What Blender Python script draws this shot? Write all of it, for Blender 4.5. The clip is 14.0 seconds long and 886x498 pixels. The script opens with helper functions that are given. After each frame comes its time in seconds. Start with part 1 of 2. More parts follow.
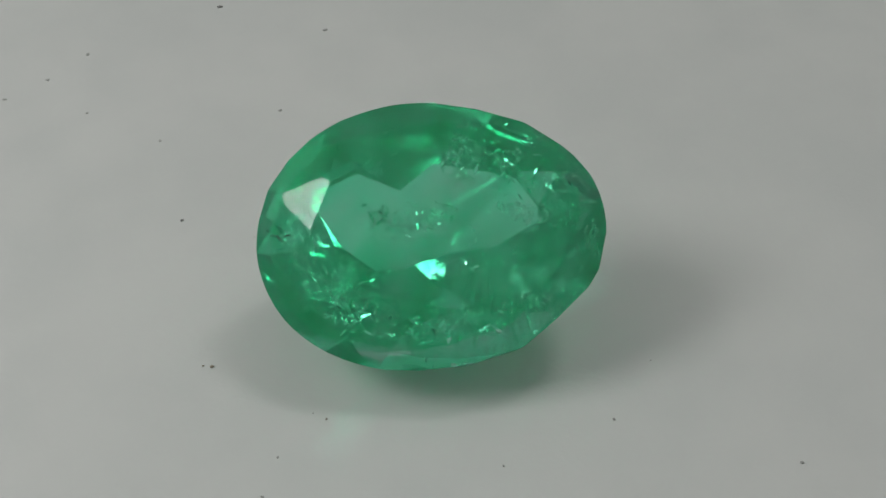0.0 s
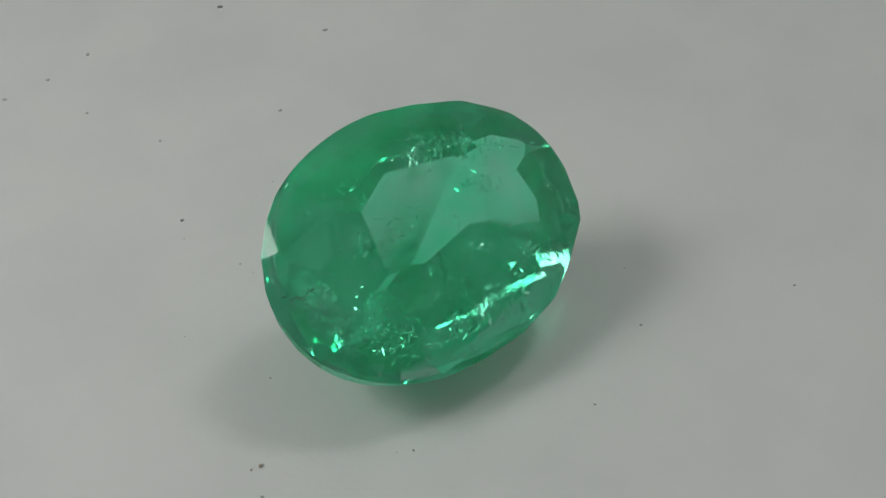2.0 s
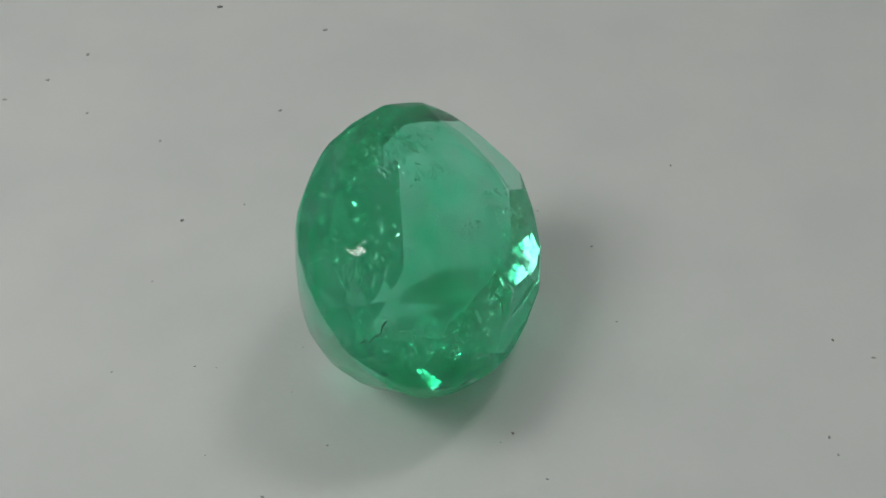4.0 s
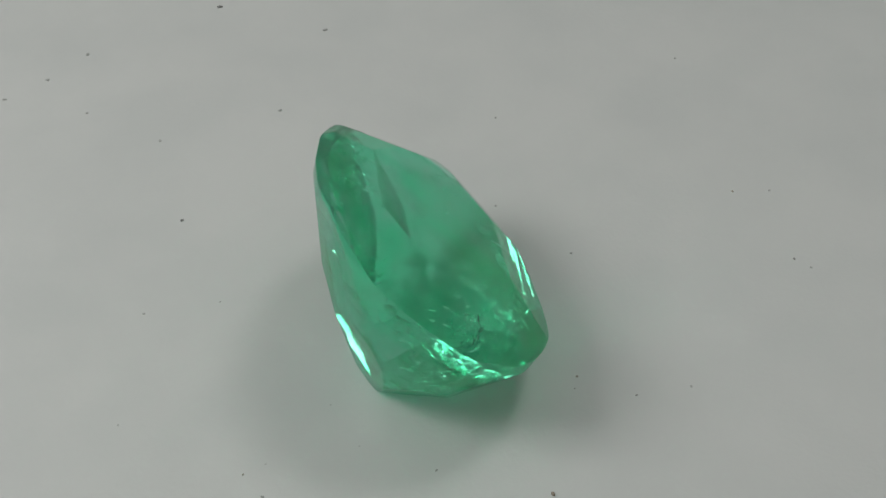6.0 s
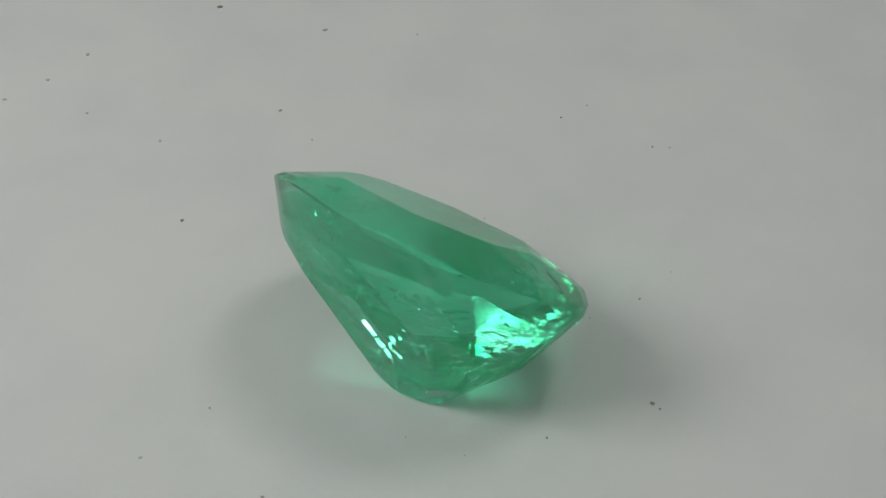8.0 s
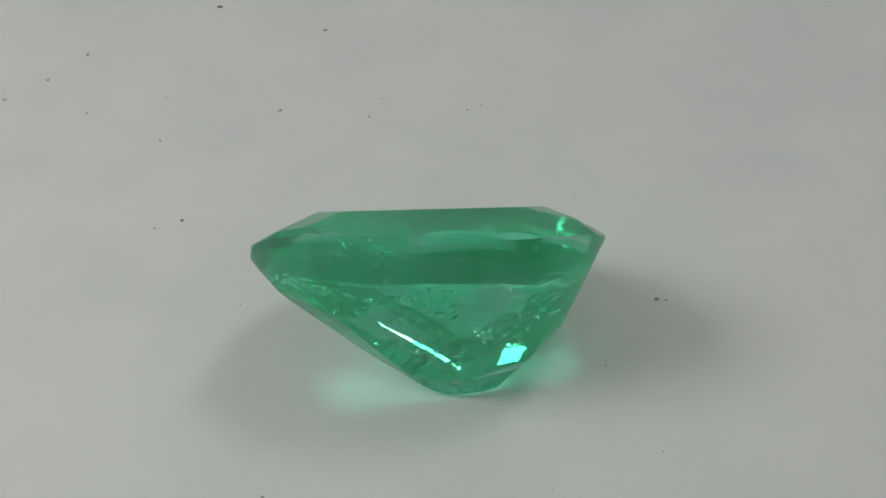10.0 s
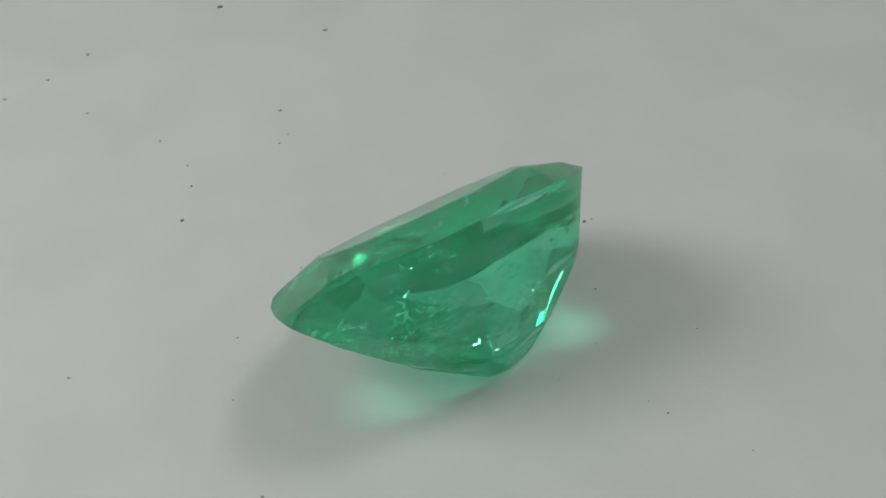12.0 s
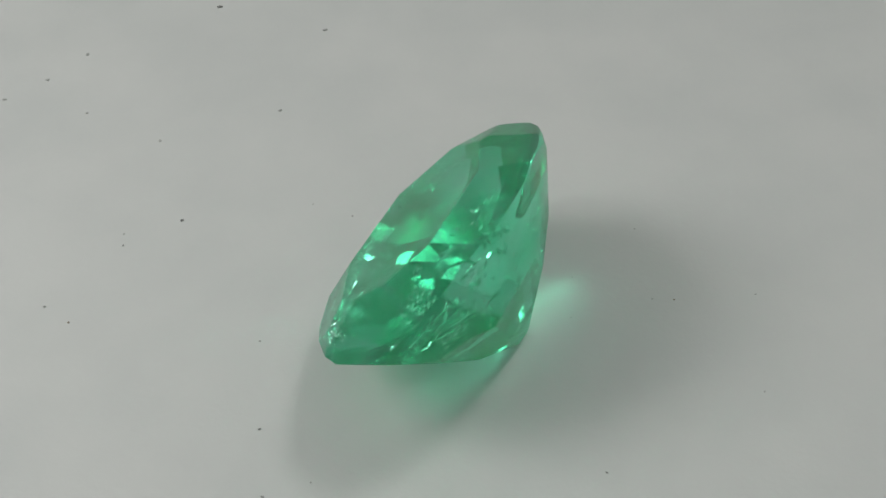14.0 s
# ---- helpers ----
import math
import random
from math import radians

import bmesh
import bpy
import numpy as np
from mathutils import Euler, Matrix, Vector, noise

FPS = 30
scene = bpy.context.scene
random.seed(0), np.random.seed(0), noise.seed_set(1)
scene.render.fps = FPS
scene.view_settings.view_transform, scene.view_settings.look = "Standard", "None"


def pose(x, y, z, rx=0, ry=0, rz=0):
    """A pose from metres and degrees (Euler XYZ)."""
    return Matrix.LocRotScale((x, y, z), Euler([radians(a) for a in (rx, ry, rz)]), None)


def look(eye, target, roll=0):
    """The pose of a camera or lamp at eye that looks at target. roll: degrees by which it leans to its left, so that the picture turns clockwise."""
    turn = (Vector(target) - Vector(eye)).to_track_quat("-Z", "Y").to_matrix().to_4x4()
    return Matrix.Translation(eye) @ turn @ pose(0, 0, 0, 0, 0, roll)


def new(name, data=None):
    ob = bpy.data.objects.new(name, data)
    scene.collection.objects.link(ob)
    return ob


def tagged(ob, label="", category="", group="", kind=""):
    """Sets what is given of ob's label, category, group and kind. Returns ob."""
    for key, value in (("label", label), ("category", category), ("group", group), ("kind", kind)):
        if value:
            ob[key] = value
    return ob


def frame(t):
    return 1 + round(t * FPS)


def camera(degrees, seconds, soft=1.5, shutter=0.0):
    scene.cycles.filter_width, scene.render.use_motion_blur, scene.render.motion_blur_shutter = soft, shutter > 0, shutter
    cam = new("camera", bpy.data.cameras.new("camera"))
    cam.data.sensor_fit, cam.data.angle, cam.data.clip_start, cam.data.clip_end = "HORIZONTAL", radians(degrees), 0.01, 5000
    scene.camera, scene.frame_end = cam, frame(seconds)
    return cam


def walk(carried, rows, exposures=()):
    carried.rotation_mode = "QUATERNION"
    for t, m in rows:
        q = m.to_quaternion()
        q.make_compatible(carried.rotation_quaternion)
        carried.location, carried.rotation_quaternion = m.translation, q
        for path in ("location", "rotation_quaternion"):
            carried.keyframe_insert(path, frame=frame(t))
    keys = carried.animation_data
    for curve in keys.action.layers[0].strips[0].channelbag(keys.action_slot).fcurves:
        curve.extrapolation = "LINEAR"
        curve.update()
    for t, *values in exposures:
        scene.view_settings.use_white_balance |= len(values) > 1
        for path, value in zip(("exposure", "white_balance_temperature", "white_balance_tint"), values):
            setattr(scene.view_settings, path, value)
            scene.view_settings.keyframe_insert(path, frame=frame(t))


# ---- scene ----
# Sizes of the stone and its plate are in millimetres, times MM.
MM = 0.001

# ---- camera ----
ELEVATION, DISTANCE, LENS, LEAN = 41.947, 34.288, 41.700, -4.496
AIM = (0.329, 3.370)
cam = camera(LENS, 14.0, soft=1.5)
rise = radians(ELEVATION)
EYE = Vector((AIM[0], AIM[1] - DISTANCE * math.cos(rise), DISTANCE * math.sin(rise))) * MM
VIEW = look(EYE, (AIM[0] * MM, AIM[1] * MM, 0.0), LEAN)
walk(cam, [(0.0, VIEW), (14.0, VIEW)], exposures=[(0.0, -0.05), (2.0, -0.04), (5.5, 0.01), (8.0, 0.06), (10.5, 0.10), (14.0, 0.15)])

# ---- light ----
# light may bounce many times inside the stone
scene.cycles.max_bounces = scene.cycles.transmission_bounces = scene.cycles.transparent_max_bounces = 28
scene.cycles.glossy_bounces = 20
scene.cycles.diffuse_bounces = 20
scene.cycles.blur_glossy = 0.1
world = bpy.data.worlds.new("studio")
scene.world = world
world.use_nodes = True
world.node_tree.nodes["Background"].inputs[0].default_value = (0.98, 1.0, 0.98, 1)
world.node_tree.nodes["Background"].inputs[1].default_value = 0.62


def softbox(name, at, aim, wide, high, power, colour=(0.985, 1.0, 0.965)):
    data = bpy.data.lights.new(name, "AREA")
    data.shape, data.size, data.size_y, data.energy, data.color = "RECTANGLE", wide, high, power, colour
    lamp = new(name, data)
    lamp.matrix_world = look(at, aim)
    return lamp


softbox("left_softbox", (-0.053, -0.004, 0.057), (0, 0, 0.003), 0.032, 0.032, 0.0225)
softbox("right_softbox", (0.044, 0.020, 0.100), (0, 0, 0.003), 0.024, 0.024, 0.0180)


# ---- materials ----
def material(name, colour, rough=0.5, metal=0.0, transmission=0.0, ior=1.45):
    m = bpy.data.materials.new(name)
    m.use_nodes = True
    b = m.node_tree.nodes["Principled BSDF"]
    b.inputs["Base Color"].default_value = (*colour, 1)
    b.inputs["Roughness"].default_value = rough
    b.inputs["Metallic"].default_value = metal
    b.inputs["Transmission Weight"].default_value = transmission
    b.inputs["IOR"].default_value = ior
    return m


def varied(m, colours, size, detail=4.0, low=0.35, high=0.65, bump=0.0, bump_size=None, depth=0.00002, rough=None):
    """Mottles the base colour between colours and adds a fine relief; size is the grain in metres."""
    t = m.node_tree
    b = t.nodes["Principled BSDF"]
    co = t.nodes.new("ShaderNodeTexCoord")
    n = t.nodes.new("ShaderNodeTexNoise")
    n.inputs["Scale"].default_value, n.inputs["Detail"].default_value = 1.0 / size, detail
    t.links.new(co.outputs["Object"], n.inputs["Vector"])
    r = t.nodes.new("ShaderNodeValToRGB")
    r.color_ramp.elements[0].position, r.color_ramp.elements[1].position = low, high
    r.color_ramp.elements[0].color, r.color_ramp.elements[1].color = (*colours[0], 1), (*colours[1], 1)
    t.links.new(n.outputs["Fac"], r.inputs["Fac"])
    t.links.new(r.outputs["Color"], b.inputs["Base Color"])
    if rough:
        w = t.nodes.new("ShaderNodeMapRange")
        w.inputs["To Min"].default_value, w.inputs["To Max"].default_value = rough
        t.links.new(n.outputs["Fac"], w.inputs["Value"])
        t.links.new(w.outputs["Result"], b.inputs["Roughness"])
    if bump:
        f = t.nodes.new("ShaderNodeTexNoise")
        f.inputs["Scale"].default_value, f.inputs["Detail"].default_value = 1.0 / (bump_size or size / 6), 3.0
        t.links.new(co.outputs["Object"], f.inputs["Vector"])
        u = t.nodes.new("ShaderNodeBump")
        u.inputs["Strength"].default_value, u.inputs["Distance"].default_value = bump, depth
        t.links.new(f.outputs["Fac"], u.inputs["Height"])
        t.links.new(u.outputs["Normal"], b.inputs["Normal"])
    return m


PLATE = varied(material("white_plate", (0.8, 0.8, 0.79), 0.5), ((0.54, 0.545, 0.54), (0.572, 0.572, 0.565)), 0.0035, detail=9.0, bump=0.25, bump_size=0.00016, depth=0.00002, rough=(0.5, 0.7))
FABRIC = varied(material("white_fabric", (0.8, 0.8, 0.8), 0.9), ((0.74, 0.75, 0.75), (0.80, 0.80, 0.79)), 0.03, bump=0.3, bump_size=0.0012, depth=0.0003)
weave = FABRIC.node_tree
glow, share = weave.nodes.new("ShaderNodeBsdfTranslucent"), weave.nodes.new("ShaderNodeMixShader")
glow.inputs["Color"].default_value, share.inputs[0].default_value = (0.86, 0.87, 0.86, 1), 0.55
weave.links.new(weave.nodes["Principled BSDF"].outputs[0], share.inputs[1])
weave.links.new(glow.outputs[0], share.inputs[2])
weave.links.new(share.outputs[0], weave.nodes["Material Output"].inputs["Surface"])
TABLETOP = varied(material("grey_board", (0.5, 0.5, 0.5), 0.7), ((0.62, 0.62, 0.61), (0.70, 0.70, 0.69)), 0.02, bump=0.2)
RIM = varied(material("white_plastic", (0.75, 0.75, 0.74), 0.35), ((0.72, 0.72, 0.71), (0.78, 0.78, 0.77)), 0.01)


def emerald_material():
    """Green beryl: a sharp polish outside, a slightly clouded inside with a thin haze of fine inclusions."""
    m = bpy.data.materials.new("emerald")
    m.use_nodes = True
    t = m.node_tree
    t.nodes.remove(t.nodes["Principled BSDF"])
    out = t.nodes["Material Output"]
    co = t.nodes.new("ShaderNodeTexCoord")

    def cloud(size, detail, low, high, to):
        n = t.nodes.new("ShaderNodeTexNoise")
        n.inputs["Scale"].default_value, n.inputs["Detail"].default_value = 1.0 / size, detail
        t.links.new(co.outputs["Object"], n.inputs["Vector"])
        r = t.nodes.new("ShaderNodeMapRange")
        r.inputs["From Min"].default_value, r.inputs["From Max"].default_value = low, high
        r.inputs["To Min"].default_value, r.inputs["To Max"].default_value = to
        t.links.new(n.outputs["Fac"], r.inputs["Value"])
        return r.outputs["Result"]

    u = t.nodes.new("ShaderNodeBump")
    u.inputs["Strength"].default_value, u.inputs["Distance"].default_value = 0.06, 0.00004
    t.links.new(cloud(0.0006, 3.0, 0.2, 0.8, (0, 1)), u.inputs["Height"])
    tint = t.nodes.new("ShaderNodeMixRGB")
    tint.inputs[1].default_value, tint.inputs[2].default_value = (0.60, 1.0, 0.87, 1), (0.84, 1.0, 0.955, 1)
    t.links.new(cloud(0.0022, 3.0, 0.35, 0.65, (0, 1)), tint.inputs[0])
    bend = t.nodes.new("ShaderNodeBsdfRefraction")
    bend.inputs["IOR"].default_value = 1.577
    t.links.new(tint.outputs[0], bend.inputs["Color"])
    t.links.new(cloud(0.0010, 4.0, 0.35, 0.7, (0.01, 0.10)), bend.inputs["Roughness"])
    gloss = t.nodes.new("ShaderNodeBsdfGlossy")
    gloss.inputs["Roughness"].default_value = 0.02
    edge = t.nodes.new("ShaderNodeFresnel")
    edge.inputs["IOR"].default_value = 1.577
    for node in (bend, gloss, edge):
        t.links.new(u.outputs["Normal"], node.inputs["Normal"])
    glass = t.nodes.new("ShaderNodeMixShader")
    t.links.new(edge.outputs[0], glass.inputs[0])
    t.links.new(bend.outputs[0], glass.inputs[1])
    t.links.new(gloss.outputs[0], glass.inputs[2])
    through_haze, back_haze, haze = t.nodes.new("ShaderNodeBsdfTranslucent"), t.nodes.new("ShaderNodeBsdfDiffuse"), t.nodes.new("ShaderNodeMixShader")
    for node in (through_haze, back_haze):
        node.inputs["Color"].default_value = (0.24, 0.98, 0.68, 1)
    haze.inputs[0].default_value = 0.6
    t.links.new(through_haze.outputs[0], haze.inputs[1])
    t.links.new(back_haze.outputs[0], haze.inputs[2])
    mix = t.nodes.new("ShaderNodeMixShader")
    t.links.new(cloud(0.0013, 5.0, 0.3, 0.7, (0.015, 0.125)), mix.inputs[0])
    t.links.new(glass.outputs[0], mix.inputs[1])
    t.links.new(haze.outputs[0], mix.inputs[2])
    t.links.new(mix.outputs[0], out.inputs["Surface"])
    return m


def colour_zone_material():
    """Clear, with the green that light takes on along its way through the stone."""
    m = bpy.data.materials.new("colour_zone")
    m.use_nodes = True
    t = m.node_tree
    t.nodes.remove(t.nodes["Principled BSDF"])
    clear = t.nodes.new("ShaderNodeBsdfTransparent")
    n = t.nodes.new("ShaderNodeTexNoise")
    n.inputs["Scale"].default_value, n.inputs["Detail"].default_value = 1.0 / 0.0014, 6.0
    co = t.nodes.new("ShaderNodeTexCoord")
    t.links.new(co.outputs["Object"], n.inputs["Vector"])
    r = t.nodes.new("ShaderNodeValToRGB")
    r.color_ramp.elements[0].position, r.color_ramp.elements[1].position = 0.35, 0.65
    r.color_ramp.elements[0].color, r.color_ramp.elements[1].color = (0.46, 0.98, 0.82, 1), (0.90, 1.0, 0.97, 1)
    t.links.new(n.outputs["Fac"], r.inputs["Fac"])
    t.links.new(r.outputs["Color"], clear.inputs["Color"])
    mist, dim = t.nodes.new("ShaderNodeBsdfTranslucent"), t.nodes.new("ShaderNodeBsdfDiffuse")
    for node in (mist, dim):
        node.inputs["Color"].default_value = (0.20, 1.0, 0.72, 1)
    both, mix = t.nodes.new("ShaderNodeMixShader"), t.nodes.new("ShaderNodeMixShader")
    both.inputs[0].default_value = 0.3
    t.links.new(mist.outputs[0], both.inputs[1])
    t.links.new(dim.outputs[0], both.inputs[2])
    f = t.nodes.new("ShaderNodeTexNoise")
    f.inputs["Scale"].default_value, f.inputs["Detail"].default_value = 1.0 / 0.0011, 6.0
    t.links.new(co.outputs["Object"], f.inputs["Vector"])
    w = t.nodes.new("ShaderNodeMapRange")
    w.inputs["From Min"].default_value, w.inputs["From Max"].default_value = 0.40, 0.66
    w.inputs["To Min"].default_value, w.inputs["To Max"].default_value = 0.01, 0.24
    t.links.new(f.outputs["Fac"], w.inputs["Value"])
    t.links.new(w.outputs["Result"], mix.inputs[0])
    t.links.new(clear.outputs[0], mix.inputs[1])
    t.links.new(both.outputs[0], mix.inputs[2])
    t.links.new(mix.outputs[0], t.nodes["Material Output"].inputs["Surface"])
    return m


def veil_material(name, colour, fill, grain):
    """A broken sheet of tiny crystals: clear between the specks."""
    m = material(name, colour, 0.25)
    t = m.node_tree
    b = t.nodes["Principled BSDF"]
    b.inputs["Specular IOR Level"].default_value = 1.0
    out = t.nodes["Material Output"]
    co = t.nodes.new("ShaderNodeTexCoord")
    fine, broad = t.nodes.new("ShaderNodeTexNoise"), t.nodes.new("ShaderNodeTexNoise")
    for n, size in ((fine, grain), (broad, grain * 6)):
        n.inputs["Scale"].default_value, n.inputs["Detail"].default_value = 1.0 / size, 3.0
        t.links.new(co.outputs["Object"], n.inputs["Vector"])
    total = t.nodes.new("ShaderNodeMath")
    total.operation = "ADD"
    t.links.new(fine.outputs["Fac"], total.inputs[0])
    t.links.new(broad.outputs["Fac"], total.inputs[1])
    r = t.nodes.new("ShaderNodeMapRange")
    r.inputs["From Min"].default_value, r.inputs["From Max"].default_value = 1.10, 1.30
    r.inputs["To Max"].default_value = fill
    t.links.new(total.outputs[0], r.inputs["Value"])
    clear = t.nodes.new("ShaderNodeBsdfTransparent")
    mix = t.nodes.new("ShaderNodeMixShader")
    t.links.new(r.outputs["Result"], mix.inputs[0])
    t.links.new(clear.outputs[0], mix.inputs[1])
    t.links.new(b.outputs[0], mix.inputs[2])
    t.links.new(mix.outputs[0], out.inputs["Surface"])
    return m


def fracture_material():
    """A wrinkled healed crack that mirrors light in broken patches."""
    m = bpy.data.materials.new("healed_crack")
    m.use_nodes = True
    t = m.node_tree
    t.nodes.remove(t.nodes["Principled BSDF"])
    co = t.nodes.new("ShaderNodeTexCoord")
    n, f = t.nodes.new("ShaderNodeTexNoise"), t.nodes.new("ShaderNodeTexNoise")
    for node, size, detail in ((n, 0.0006, 5.0), (f, 0.00011, 3.0)):
        node.inputs["Scale"].default_value, node.inputs["Detail"].default_value = 1.0 / size, detail
        t.links.new(co.outputs["Object"], node.inputs["Vector"])
    r = t.nodes.new("ShaderNodeMapRange")
    r.inputs["From Min"].default_value, r.inputs["From Max"].default_value, r.inputs["To Max"].default_value = 0.46, 0.62, 0.55
    t.links.new(n.outputs["Fac"], r.inputs["Value"])
    u = t.nodes.new("ShaderNodeBump")
    u.inputs["Strength"].default_value, u.inputs["Distance"].default_value = 0.8, 0.00006
    t.links.new(f.outputs["Fac"], u.inputs["Height"])
    shine = t.nodes.new("ShaderNodeBsdfGlossy")
    shine.inputs["Color"].default_value, shine.inputs["Roughness"].default_value = (0.50, 1.0, 0.86, 1), 0.13
    t.links.new(u.outputs["Normal"], shine.inputs["Normal"])
    clear, mix = t.nodes.new("ShaderNodeBsdfTransparent"), t.nodes.new("ShaderNodeMixShader")
    t.links.new(r.outputs["Result"], mix.inputs[0])
    t.links.new(clear.outputs[0], mix.inputs[1])
    t.links.new(shine.outputs[0], mix.inputs[2])
    t.links.new(mix.outputs[0], t.nodes["Material Output"].inputs["Surface"])
    return m


EMERALD = emerald_material()
FRACTURE = fracture_material()
PALE_VEIL = veil_material("pale_veil", (0.80, 0.99, 0.90), 0.6, 0.00012)
DARK_VEIL = veil_material("dark_veil", (0.14, 0.22, 0.13), 0.26, 0.00022)
CRYSTAL = material("bright_crystal", (0.99, 1.0, 0.99), 0.20, metal=1.0)
CRYSTAL.node_tree.nodes["Principled BSDF"].inputs["Specular IOR Level"].default_value = 1.0
COLOUR_ZONE = colour_zone_material()
CRACK = material("dark_crack", (0.03, 0.08, 0.06), 0.6)
PALE_DUST = varied(material("pale_dust", (0.3, 0.3, 0.3), 0.9), ((0.39, 0.39, 0.38), (0.47, 0.47, 0.46)), 0.0001)
DUST = varied(material("dust", (0.12, 0.12, 0.11), 0.9), ((0.28, 0.28, 0.27), (0.38, 0.37, 0.36)), 0.0001)
DARK_DUST = varied(material("dark_dust", (0.06, 0.06, 0.06), 0.9), ((0.17, 0.17, 0.17), (0.25, 0.25, 0.24)), 0.0001)
BROWN = varied(material("brown_dust", (0.12, 0.08, 0.05), 0.9), ((0.23, 0.19, 0.15), (0.35, 0.30, 0.24)), 0.0001)


# ---- shapes ----
def part(name, bm, mat, parent=None, label="", smooth=False):
    mesh = bpy.data.meshes.new(name)
    bm.normal_update()
    bm.to_mesh(mesh)
    bm.free()
    mesh.materials.append(mat)
    if smooth:
        mesh.shade_smooth()
    ob = new(name, mesh)
    ob.parent = parent
    return tagged(ob, label) if label else ob


def box(x0, y0, z0, x1, y1, z1, bevel=0.0):
    bm = bmesh.new()
    bmesh.ops.create_cube(bm, size=1.0, matrix=Matrix.Translation(((x0 + x1) / 2, (y0 + y1) / 2, (z0 + z1) / 2)) @ Matrix.Diagonal((x1 - x0, y1 - y0, z1 - z0, 1)))
    if bevel:
        bmesh.ops.bevel(bm, geom=bm.edges[:], offset=bevel, segments=3, affect="EDGES", profile=0.5)
    return bm


def turned(profile, steps=128):
    """A solid of revolution from (radius, height) pairs, from the axis at the top to the axis at the bottom."""
    bm = bmesh.new()
    rings = []
    for r, z in profile:
        if r == 0:
            rings.append([bm.verts.new((0, 0, z))])
        else:
            rings.append([bm.verts.new((r * math.cos(2 * math.pi * i / steps), r * math.sin(2 * math.pi * i / steps), z)) for i in range(steps)])
    for a, b in zip(rings, rings[1:]):
        for i in range(steps):
            j = (i + 1) % steps
            if len(a) == 1:
                bm.faces.new((a[0], b[i], b[j]))
            elif len(b) == 1:
                bm.faces.new((a[i], b[0], a[j]))
            else:
                bm.faces.new((a[i], b[i], b[j], a[j]))
    bmesh.ops.recalc_face_normals(bm, faces=bm.faces[:])
    return bm


# ---- the turn of the plate ----
TURN = 17.96  # degrees a second, seen from above against the clock


def turned_by(t):
    """Degrees by which the plate has turned at t seconds."""
    return TURN * t


TIMES = [0.25 * i for i in range(57)]
riders = []

# ---- the light tent and the table ----
table = tagged(part("floor", box(-0.30, -0.30, -0.052, 0.30, 0.30, -0.030), TABLETOP), "pale grey board under the turntable", "table top", kind="structure")
T, W2, TOP = 0.0005, 0.24, 0.24
for name, b in (("wall_north", (-W2, W2, -0.030, W2, W2 + T, TOP)), ("wall_south", (-W2, -W2 - T, -0.030, W2, -W2, TOP)),
                ("wall_east", (W2, -W2 - T, -0.030, W2 + T, W2 + T, TOP)), ("wall_west", (-W2 - T, -W2 - T, -0.030, -W2, W2 + T, TOP))):
    tagged(part(name, box(*b), FABRIC), "plain white fabric wall of a light tent", "wall", kind="structure")
tagged(part("ceiling", box(-W2 - T, -W2 - T, TOP, W2 + T, W2 + T, TOP + T), FABRIC), "plain white fabric top of a light tent", "ceiling", kind="structure")

# ---- turntable ----
turntable = tagged(new("turntable"), "round white display turntable with a plain matt top", "turntable")
turntable.location = (0, 0, -0.030)
part("base", turned([(0, 0.010), (0.100, 0.010), (0.104, 0.008), (0.106, 0.004), (0.106, 0.0), (0, 0.0)]), RIM, turntable, "white plastic base", True)
part("spindle", turned([(0, 0.0165), (0.02, 0.0165), (0.02, 0.010), (0, 0.010)], 48), RIM, turntable)
platter = part("platter", turned([(0, 0.030), (0.107, 0.030), (0.1095, 0.029), (0.110, 0.027), (0.110, 0.018), (0.109, 0.0165), (0, 0.0165)], 192), PLATE, turntable, "smooth pale grey-white turning platter")
riders.append((platter, pose(0, 0, 0)))

# ---- the stone ----
# Each tier of cuts: how many, first bearing, steepness, up or down, and its reach from the middle as a mean and
# waves once, twice, ... round the stone (cosine, sine), for the unevenness of a hand-cut oval.
LONG, WIDE = 4.5, 3.35
TABLE_AT, CULET_AT = 0.673, 4.083
TIERS = (
    (8, 22.5, 0.303, 1, (1.487, 0.009, 0.023, 0.028, -0.076)),  # star
    (8, 0, 0.475, 1, (2.303, -0.045, -0.110, -0.288, 0.039)),  # kite
    (16, 11.25, 0.718, 1, (3.440, 0.004, -0.119, -0.343, -0.068)),  # upper
    (64, 11.25, 40.000, 1, (182.136, -2.724, 0.003, -3.265, -3.907, 1.739, -0.017, -0.796, 0.588)),  # girdle
    (32, 11.25, 1.879, -1, (8.710, -0.073, -0.167, 0.157, -0.279, 0.255, -0.292)),  # lower
    (16, 0, 1.041, -1, (5.329, -0.630, -0.315, 0.118, 0.334, 0.311, 0.206)),  # mid
    (8, 22.5, 0.699, -1, (4.370, -0.614, -0.349, 0.233, 0.063)),  # main
)
GEM_TILT, GEM_ROLL, GEM_TURN, GEM_SPIN, GEM_AT = 39.897, -4.198, 2.223, 1.713, (0.049, 0.014)


CUTS = []


def inside(place, margin):
    """Draws a place towards the middle until it lies in the stone."""
    for _ in range(40):
        if all(n.dot(place) < depth - margin for n, depth in CUTS):
            break
        place = place * 0.95 + Vector((0, 0, -0.03))
    return place


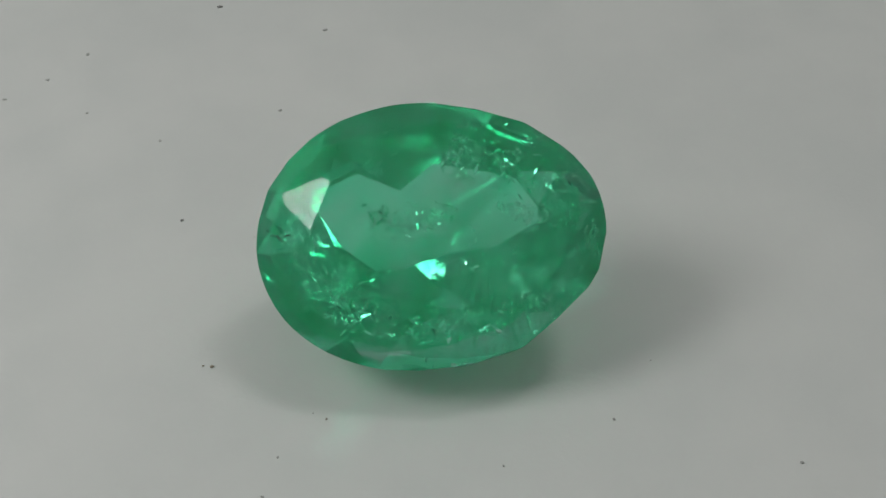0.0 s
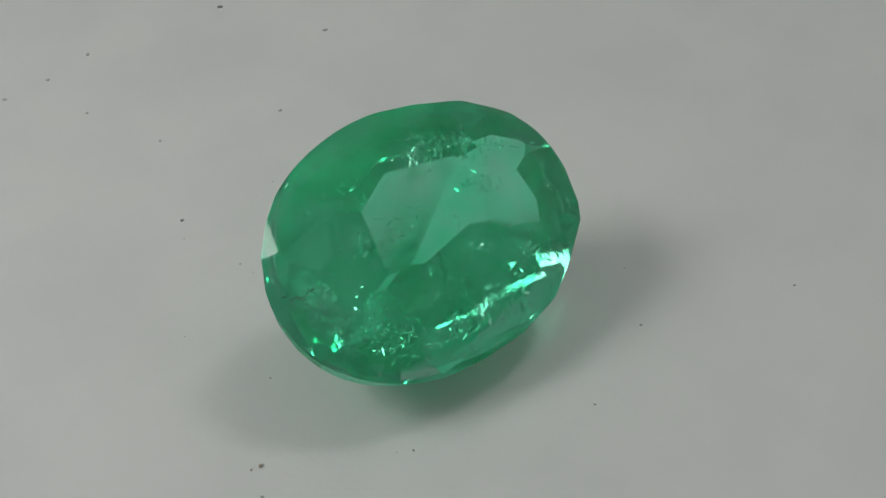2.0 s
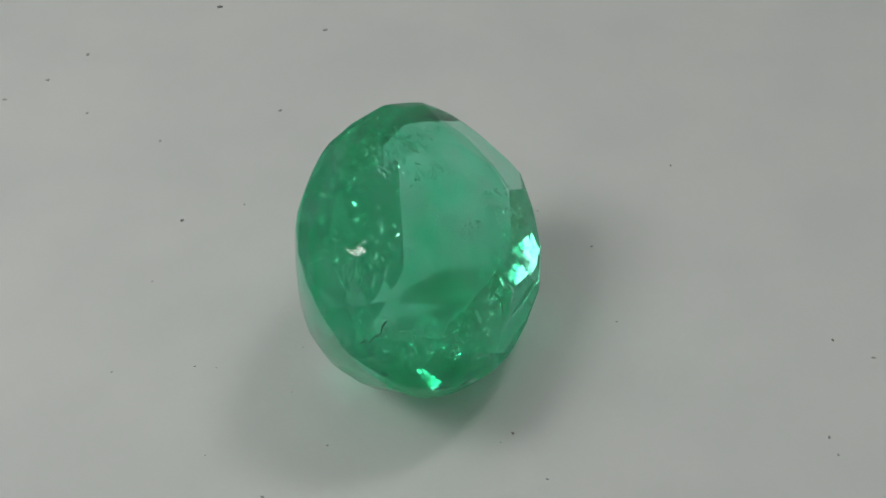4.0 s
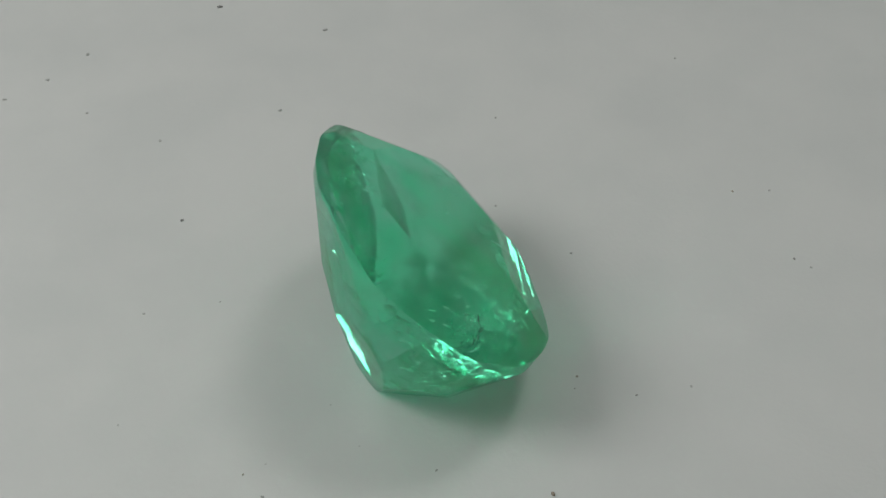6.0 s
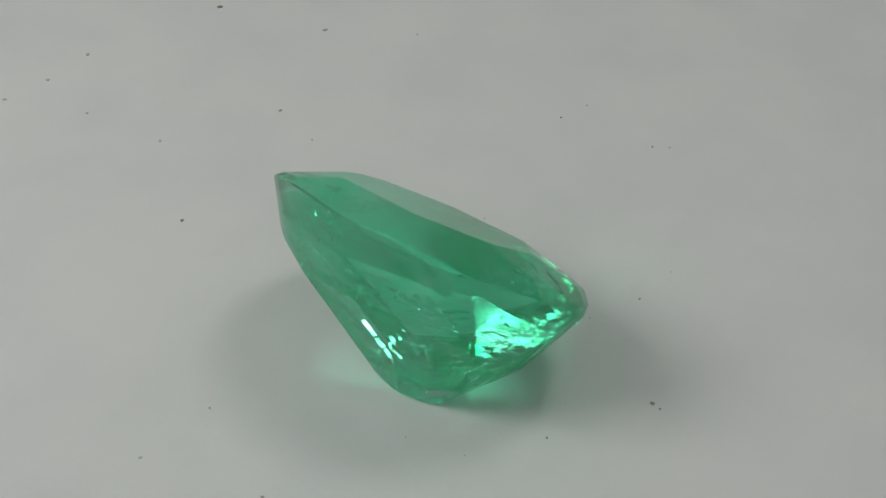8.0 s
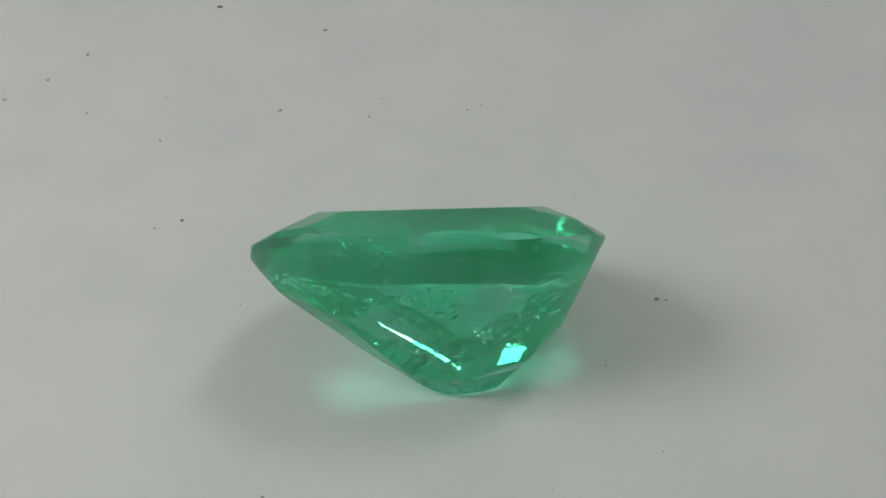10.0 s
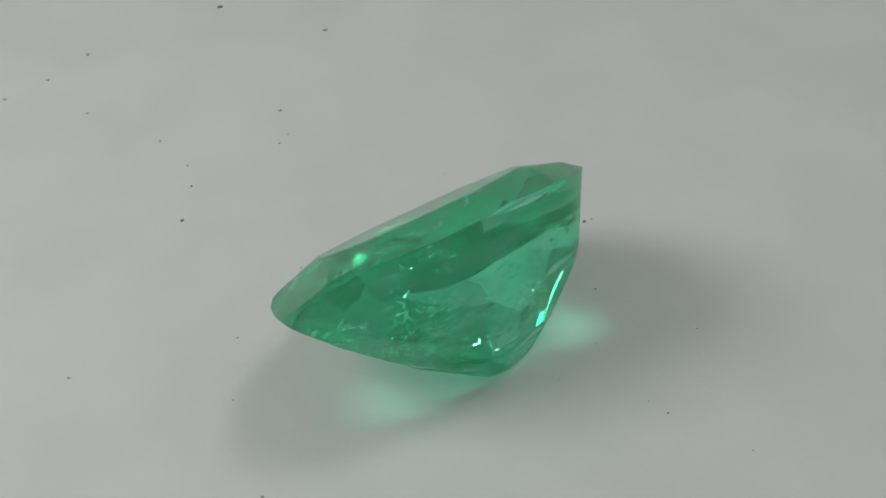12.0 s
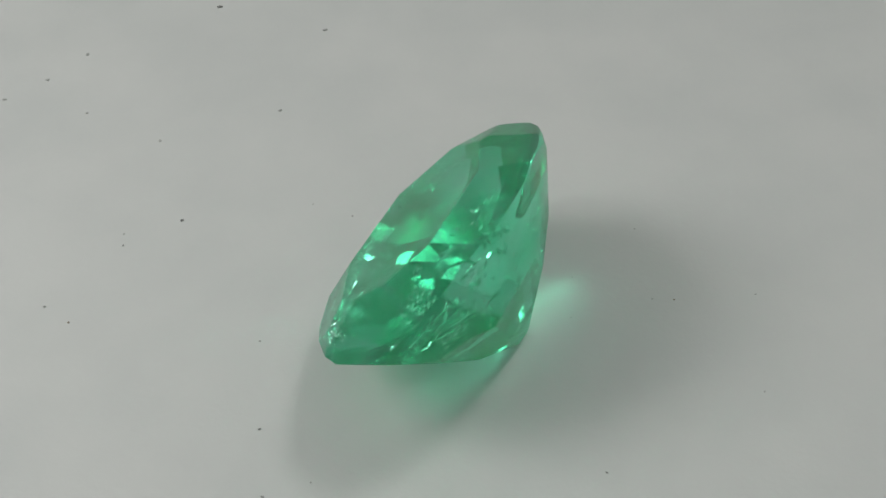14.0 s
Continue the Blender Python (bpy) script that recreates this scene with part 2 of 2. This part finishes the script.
def cut_stone():
    bm = bmesh.new()
    bmesh.ops.create_cube(bm, size=14.0)
    cuts = [(Vector((0, 0, 1)), TABLE_AT), (Vector((0, 0, -1)), CULET_AT)]
    for count, first, steep, up, waves in TIERS:
        for i in range(count):
            f = radians(first + 360.0 * i / count)
            reach = waves[0] + sum(waves[2 * k - 1] * math.cos(k * f) + waves[2 * k] * math.sin(k * f) for k in range(1, len(waves) // 2 + 1))
            n = Vector((math.cos(f) * steep, math.sin(f) * steep * LONG / WIDE, up))
            cuts.append((n.normalized(), reach / n.length))
    for n, depth in cuts:
        CUTS.append((n, depth))
        got = bmesh.ops.bisect_plane(bm, geom=bm.verts[:] + bm.edges[:] + bm.faces[:], dist=1e-5, plane_co=n * depth, plane_no=n, clear_outer=True)
        rim = [e for e in got["geom_cut"] if isinstance(e, bmesh.types.BMEdge)]
        if len(rim) > 2:
            bmesh.ops.contextual_create(bm, geom=rim)
    bmesh.ops.remove_doubles(bm, verts=bm.verts[:], dist=0.01)
    bmesh.ops.dissolve_degenerate(bm, dist=0.005, edges=bm.edges[:])
    bmesh.ops.recalc_face_normals(bm, faces=bm.faces[:])
    bm.normal_update()
    # the broad sides of the underside are polished round, the rest keeps crisp facets
    for f in bm.faces:
        f.smooth = -0.74 < f.normal.z < -0.05 and abs(f.normal.y) > 0.14
    for e in bm.edges:
        e.smooth = len(e.link_faces) == 2 and all(f.smooth for f in e.link_faces) and e.calc_face_angle(3.0) < radians(46)
    bmesh.ops.bevel(bm, geom=[e for e in bm.edges if not e.smooth and e.calc_face_angle(0.0) > radians(6)], offset=0.018, segments=1, affect="EDGES", clamp_overlap=True)
    return bm


LIE = Matrix.Rotation(radians(GEM_TURN), 4, "Z") @ Matrix.Rotation(radians(GEM_TILT), 4, "X") @ Matrix.Rotation(radians(GEM_ROLL), 4, "Y") @ Matrix.Rotation(radians(GEM_SPIN), 4, "Z")
emerald = tagged(new("emerald"), "oval faceted pale green emerald with a chipped crown and cloudy inclusions", "gemstone")
stone = cut_stone()
low = min((LIE @ v.co).z for v in stone.verts)
bmesh.ops.scale(stone, verts=stone.verts[:], vec=(MM, MM, MM))
zone = bmesh.new()
bmesh.ops.create_icosphere(zone, subdivisions=4, radius=1.0)
for v in zone.verts:
    swell = 1 + 0.25 * noise.noise(v.co * 1.6)
    v.co = inside(Vector((v.co.x * 4.3, v.co.y * 3.1, v.co.z * 2.1 - 1.2)) * swell, 0.24) * MM
STONE_AT = Matrix.Translation((GEM_AT[0] * MM, GEM_AT[1] * MM, -low * MM)) @ LIE
part("faceted_body", stone, EMERALD, emerald)
part("colour_zone", zone, COLOUR_ZONE, emerald, smooth=True)
riders.append((emerald, STONE_AT))



def veil(name, at, wide, high, rx, ry, rz, mat, seed):
    """A wavy sheet inside the stone; sizes in millimetres."""
    bm = bmesh.new()
    bmesh.ops.create_grid(bm, x_segments=18, y_segments=12, size=0.5)
    turn = pose(*at, rx, ry, rz)
    for v in bm.verts:
        x, y = v.co.x * wide, v.co.y * high
        w = noise.noise(Vector((x * 0.8 + seed, y * 0.8, seed * 1.7))) * 0.45
        v.co = inside(turn @ Vector((x, y, w)), 0.08) * MM
    return part(name, bm, mat, emerald, smooth=True)


def fracture(at, wide, high, rx, ry, rz, seed):
    """A crumpled crack inside the stone, of ridges and small steps; sizes in millimetres."""
    bm = bmesh.new()
    bmesh.ops.create_grid(bm, x_segments=48, y_segments=36, size=0.5)
    turn = pose(*at, rx, ry, rz)
    frayed = []
    for v in bm.verts:
        x, y = v.co.x * wide, v.co.y * high
        fray = 1 + 0.35 * noise.noise(Vector((math.atan2(y, x) * 1.7, seed, 0)))
        w = 0.22 * noise.noise(Vector((x * 1.1, y * 1.1, seed))) + 0.05 * noise.noise(Vector((x * 3.0, y * 7.0, seed))) + 0.02 * noise.noise(Vector((x * 14.0, y * 14.0, seed)))
        v.co = inside(turn @ Vector((x * fray, y * fray, w)), 0.06) * MM
        if math.hypot(x / wide, y / high) * 2 > 0.8 + 0.35 * noise.noise(Vector((x * 3.0, y * 3.0, seed * 2.0))):
            frayed.append(v)
    bmesh.ops.delete(bm, geom=frayed, context="VERTS")
    return part("healed_crack", bm, FRACTURE, emerald)


def flakes(name, at, spread, count, size, mat, seed, lean=(0, 0, 0)):
    """A cluster of tiny crystal shards, strewn along a leaning streak."""
    rnd = random.Random(seed)
    bm = bmesh.new()
    turn = pose(*at, *lean)
    plane = Euler((rnd.uniform(-0.9, 0.9), rnd.uniform(-0.9, 0.9), 0)).to_matrix()
    for _ in range(2 * count):
        c = inside(turn @ Vector([rnd.gauss(0, 0.45) * k for k in spread]), 0.12)
        tilt = plane @ Euler((rnd.gauss(0, 0.28), rnd.gauss(0, 0.28), rnd.uniform(0, 6.3))).to_matrix()
        k = size * rnd.choice((0.3, 0.4, 0.5, 0.7, 0.9, 1.5))
        ring = [(1.4, 0.1), (0.4, 0.42), (-0.7, 0.3), (-1.5, -0.1), (-0.3, -0.38), (0.8, -0.3)]
        top = [bm.verts.new((c + tilt @ Vector((x * k * rnd.uniform(0.6, 1.3), y * k * rnd.uniform(0.6, 1.3), 0.12 * k))) * MM) for x, y in ring]
        tip = bm.verts.new((c - tilt @ Vector((0, 0, 0.25 * k))) * MM)
        bm.faces.new(top)
        for a, b in zip(top, top[1:] + top[:1]):
            bm.faces.new((b, a, tip))
    return part(name, bm, mat, emerald)


veil("pale_veil", (-2.2, -1.5, -0.6), 2.0, 1.6, 35, 10, 15, PALE_VEIL, 1)
veil("pale_veil", (0.8, -2.0, -1.2), 3.2, 1.4, 55, -8, 5, PALE_VEIL, 2)
veil("pale_veil", (2.4, 0.9, -0.9), 2.0, 1.8, 40, 25, 60, PALE_VEIL, 3)
veil("pale_veil", (1.6, 1.9, -0.3), 1.8, 1.0, 20, 10, -20, PALE_VEIL, 4)
veil("pale_veil", (1.9, 0.2, -2.0), 2.4, 1.2, 70, 10, 20, PALE_VEIL, 5)
veil("dark_veil", (0.0, -0.9, -2.4), 2.8, 1.8, 60, 5, 8, DARK_VEIL, 6)
veil("dark_veil", (-0.6, 0.5, -2.6), 2.2, 1.4, -50, 12, -10, DARK_VEIL, 7)
fracture((-2.6, -0.7, -0.75), 2.0, 1.5, -15, -15, 0, 61)
fracture((-1.9, -1.6, -0.7), 1.4, 0.8, -18, -12, 30, 62)
fracture((-3.3, 0.5, -0.35), 0.9, 1.3, -10, -20, 0, 63)
fracture((0.2, -1.9, -0.7), 2.4, 0.7, -12, 5, -6, 64)
fracture((2.2, -1.4, -0.7), 1.3, 0.8, -14, 14, 20, 65)
fracture((2.0, 1.5, -0.45), 1.4, 0.9, -12, 10, -20, 66)
fracture((1.0, 1.6, -1.9), 1.6, 0.9, 60, 12, 0, 67)
fracture((2.4, 0.9, -1.6), 1.2, 0.8, 75, 25, 30, 68)
for spot, spread, count, size, seed, lean in (
        ((-2.6, -1.6, -0.5), (0.9, 0.35, 0.3), 26, 0.055, 11, (0, 0, -25)), ((-0.6, -2.3, -0.9), (1.0, 0.25, 0.3), 26, 0.085, 12, (0, 0, -15)),
        ((1.0, -2.3, -0.8), (0.9, 0.3, 0.3), 22, 0.075, 13, (0, 0, -30)), ((2.6, -1.9, -0.3), (0.5, 0.3, 0.2), 16, 0.075, 14, (0, 0, 30)),
        ((1.2, 1.9, 0.0), (0.7, 0.4, 0.2), 22, 0.065, 15, (0, 0, -20)), ((3.1, 0.9, -0.7), (0.5, 0.5, 0.4), 20, 0.05, 16, (0, 0, 0)),
        ((2.2, 0.6, -2.0), (0.7, 0.4, 0.4), 24, 0.05, 17, (0, 20, 0)), ((0.8, -0.9, -0.4), (0.7, 0.25, 0.2), 14, 0.06, 18, (0, 0, -20)),
        ((0.3, 0.9, -1.6), (2.2, 0.8, 0.9), 34, 0.032, 19, (0, 0, 0)), ((-3.3, 0.2, -0.4), (0.4, 0.7, 0.3), 14, 0.05, 20, (0, 0, 0)),
        ((0.2, 0.6, -2.9), (1.0, 0.5, 0.4), 26, 0.07, 21, (0, 0, 15)), ((-1.3, 0.9, -2.1), (0.6, 0.4, 0.4), 22, 0.09, 22, (0, 20, 0)),
        ((1.7, 1.2, -1.6), (0.9, 0.5, 0.5), 24, 0.045, 23, (0, 0, 0)), ((-1.9, -0.9, -1.8), (0.8, 0.5, 0.5), 24, 0.07, 24, (0, 0, 40)),
        ((0.5, 1.9, -1.0), (2.6, 0.4, 0.8), 24, 0.028, 39, (0, 0, 0)), ((2.8, 1.0, -1.0), (0.7, 0.7, 0.5), 22, 0.035, 40, (0, 0, 0)),
        ((-0.3, 1.0, -2.6), (1.4, 0.6, 0.5), 22, 0.035, 45, (0, 0, 0)), ((-2.6, -0.2, -1.2), (0.8, 0.6, 0.4), 20, 0.08, 25, (0, 10, 0)), ((-2.9, -0.5, -0.5), (0.7, 0.9, 0.3), 60, 0.06, 36, (0, 0, 0)),
        ((-3.3, 0.3, -0.5), (0.5, 0.7, 0.3), 45, 0.05, 37, (0, 0, 30)), ((-2.2, -1.6, -0.7), (0.7, 0.6, 0.3), 45, 0.05, 38, (0, 0, -20)),
        ((0.1, -2.2, -0.5), (1.3, 0.25, 0.2), 24, 0.09, 26, (0, 0, -12)), ((-1.7, -2.0, -0.4), (0.8, 0.35, 0.2), 22, 0.07, 27, (0, 0, -30)),
        ((1.9, -1.8, -0.4), (0.9, 0.35, 0.2), 24, 0.07, 28, (0, 0, 25)), ((0.9, 1.8, -0.1), (0.8, 0.35, 0.15), 22, 0.07, 29, (0, 0, -15)),
        ((2.1, 1.4, -0.1), (0.6, 0.4, 0.15), 20, 0.08, 30, (0, 0, -40)), ((-2.9, -1.0, -0.3), (0.5, 0.5, 0.2), 18, 0.06, 35, (0, 0, 0))):
    flakes("crystal_inclusion", spot, spread, count, size, CRYSTAL, seed, lean)
for spot, spread, count, size, seed in (((-1.2, 0.4, 0.1), (0.25, 0.1, 0.1), 3, 0.035, 31), ((1.9, 0.1, 0.1), (0.25, 0.1, 0.1), 3, 0.035, 32),
                                        ((2.3, -0.9, -0.4), (0.8, 0.6, 0.3), 5, 0.03, 33), ((-0.4, -1.6, -1.6), (0.9, 0.4, 0.3), 5, 0.03, 34)):
    flakes("dark_inclusion", spot, spread, count, size, CRACK, seed)


def crack(path, wide, seed):
    """A thin dark break that lies in the crown's skin; the path runs in millimetres over the stone."""
    rnd = random.Random(seed)
    bm = bmesh.new()
    rows = []
    for x, y in path:
        top = min((depth - n.x * x - n.y * y) / n.z for n, depth in CUTS if n.z > 0.2)
        w = wide * rnd.uniform(0.4, 1.3)
        rows.append([bm.verts.new(Vector((x + dx * w, y + dy * w, top + 0.004)) * MM) for dx, dy in ((-0.5, -0.6), (0.5, 0.6))])
    for a, b in zip(rows, rows[1:]):
        bm.faces.new((a[0], a[1], b[1], b[0]))
    return part("surface_chip", bm, CRACK, emerald)


crack(((-4.05, 0.55), (-3.85, 0.50), (-3.75, 0.40), (-3.62, 0.46), (-3.45, 0.44)), 0.028, 41)
crack(((-3.85, 0.50), (-3.80, 0.36), (-3.70, 0.33)), 0.028, 42)
crack(((-4.15, 0.72), (-4.05, 0.66), (-3.98, 0.70)), 0.028, 43)
crack(((3.70, 0.95), (3.62, 0.80), (3.66, 0.70)), 0.028, 44)


# ---- dust ----
def speck(size, flat, seed, mat):
    """A crumb that lies on the plate, for dust there and on the lens; size in millimetres."""
    bm = bmesh.new()
    bmesh.ops.create_icosphere(bm, subdivisions=2, radius=size / 2)
    for v in bm.verts:
        k = 1 + 0.7 * noise.noise(v.co * (2.2 / size) + Vector((seed, seed * 2, 0)))
        v.co = Vector((v.co.x * k, v.co.y * k * 0.75, v.co.z * k * flat)) * MM
    low = min(v.co.z for v in bm.verts)
    for v in bm.verts:
        v.co.z -= low
    return part("dust_speck", bm, mat, smooth=True)


for i, (x, y, size, mat) in enumerate((
        (-6.11, -0.64, 0.15, BROWN), (-6.36, -0.58, 0.09, BROWN), (-4.17, -3.88, 0.11, DUST), (1.38, -4.68, 0.10, DUST), (4.27, -3.51, 0.11, DUST),
        (-1.45, -10.32, 0.11, DUST), (1.89, -10.33, 0.11, BROWN), (-2.98, -2.77, 0.10, BROWN), (-3.33, -2.54, 0.07, DUST), (-2.59, 6.08, 0.08, BROWN),
        (9.09, -12.38, 0.12, PALE_DUST), (-1.32, 3.44, 0.06, DUST), (-2.90, 3.17, 0.06, DUST), (-4.36, 1.66, 0.10, DUST), (-4.46, -5.28, 0.09, PALE_DUST),
        (-1.94, -10.54, 0.10, PALE_DUST), (4.06, 7.39, 0.12, PALE_DUST), (1.46, -11.35, 0.12, PALE_DUST), (-5.32, 4.57, 0.07, DUST), (8.50, -5.28, 0.12, DUST),
        (5.54, -1.64, 0.07, DUST), (3.63, 5.26, 0.08, DUST), (-2.51, 5.49, 0.07, PALE_DUST), (-3.27, 8.23, 0.09, PALE_DUST), (0.24, 8.72, 0.09, PALE_DUST))):
    crumb = tagged(speck(size * 0.72, 0.4, i + 1.0, mat), "tiny brown crumb of dust on the white platter" if mat is BROWN else "tiny dark grey crumb of dust on the white platter", "dust", "dust crumbs on the platter")
    riders.append((crumb, pose(x * MM, y * MM, 0, 0, 0, 37 * i)))
# Stand-ins for dust on the lens, laid on the plate but never turning.
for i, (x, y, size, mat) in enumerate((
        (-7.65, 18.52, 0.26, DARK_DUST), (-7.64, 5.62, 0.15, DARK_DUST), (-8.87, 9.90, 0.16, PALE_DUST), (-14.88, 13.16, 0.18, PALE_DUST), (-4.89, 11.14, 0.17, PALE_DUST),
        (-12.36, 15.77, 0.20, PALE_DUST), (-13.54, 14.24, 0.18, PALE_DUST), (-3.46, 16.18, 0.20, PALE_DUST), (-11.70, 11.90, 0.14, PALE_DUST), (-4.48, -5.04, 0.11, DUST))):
    lens_fleck = tagged(speck(size * 0.85, 0.25, i + 50.0, mat), "faint grey fleck standing in for dust on the camera lens", "dust", "resting dust flecks")
    lens_fleck.matrix_world = pose(x * MM, y * MM, 0, 0, 0, 53 * i)



# ---- what turns ----
def motions():
    for thing, home in riders:
        walk(thing, [(t, Matrix.Rotation(radians(turned_by(t)), 4, "Z") @ home) for t in TIMES])


motions()
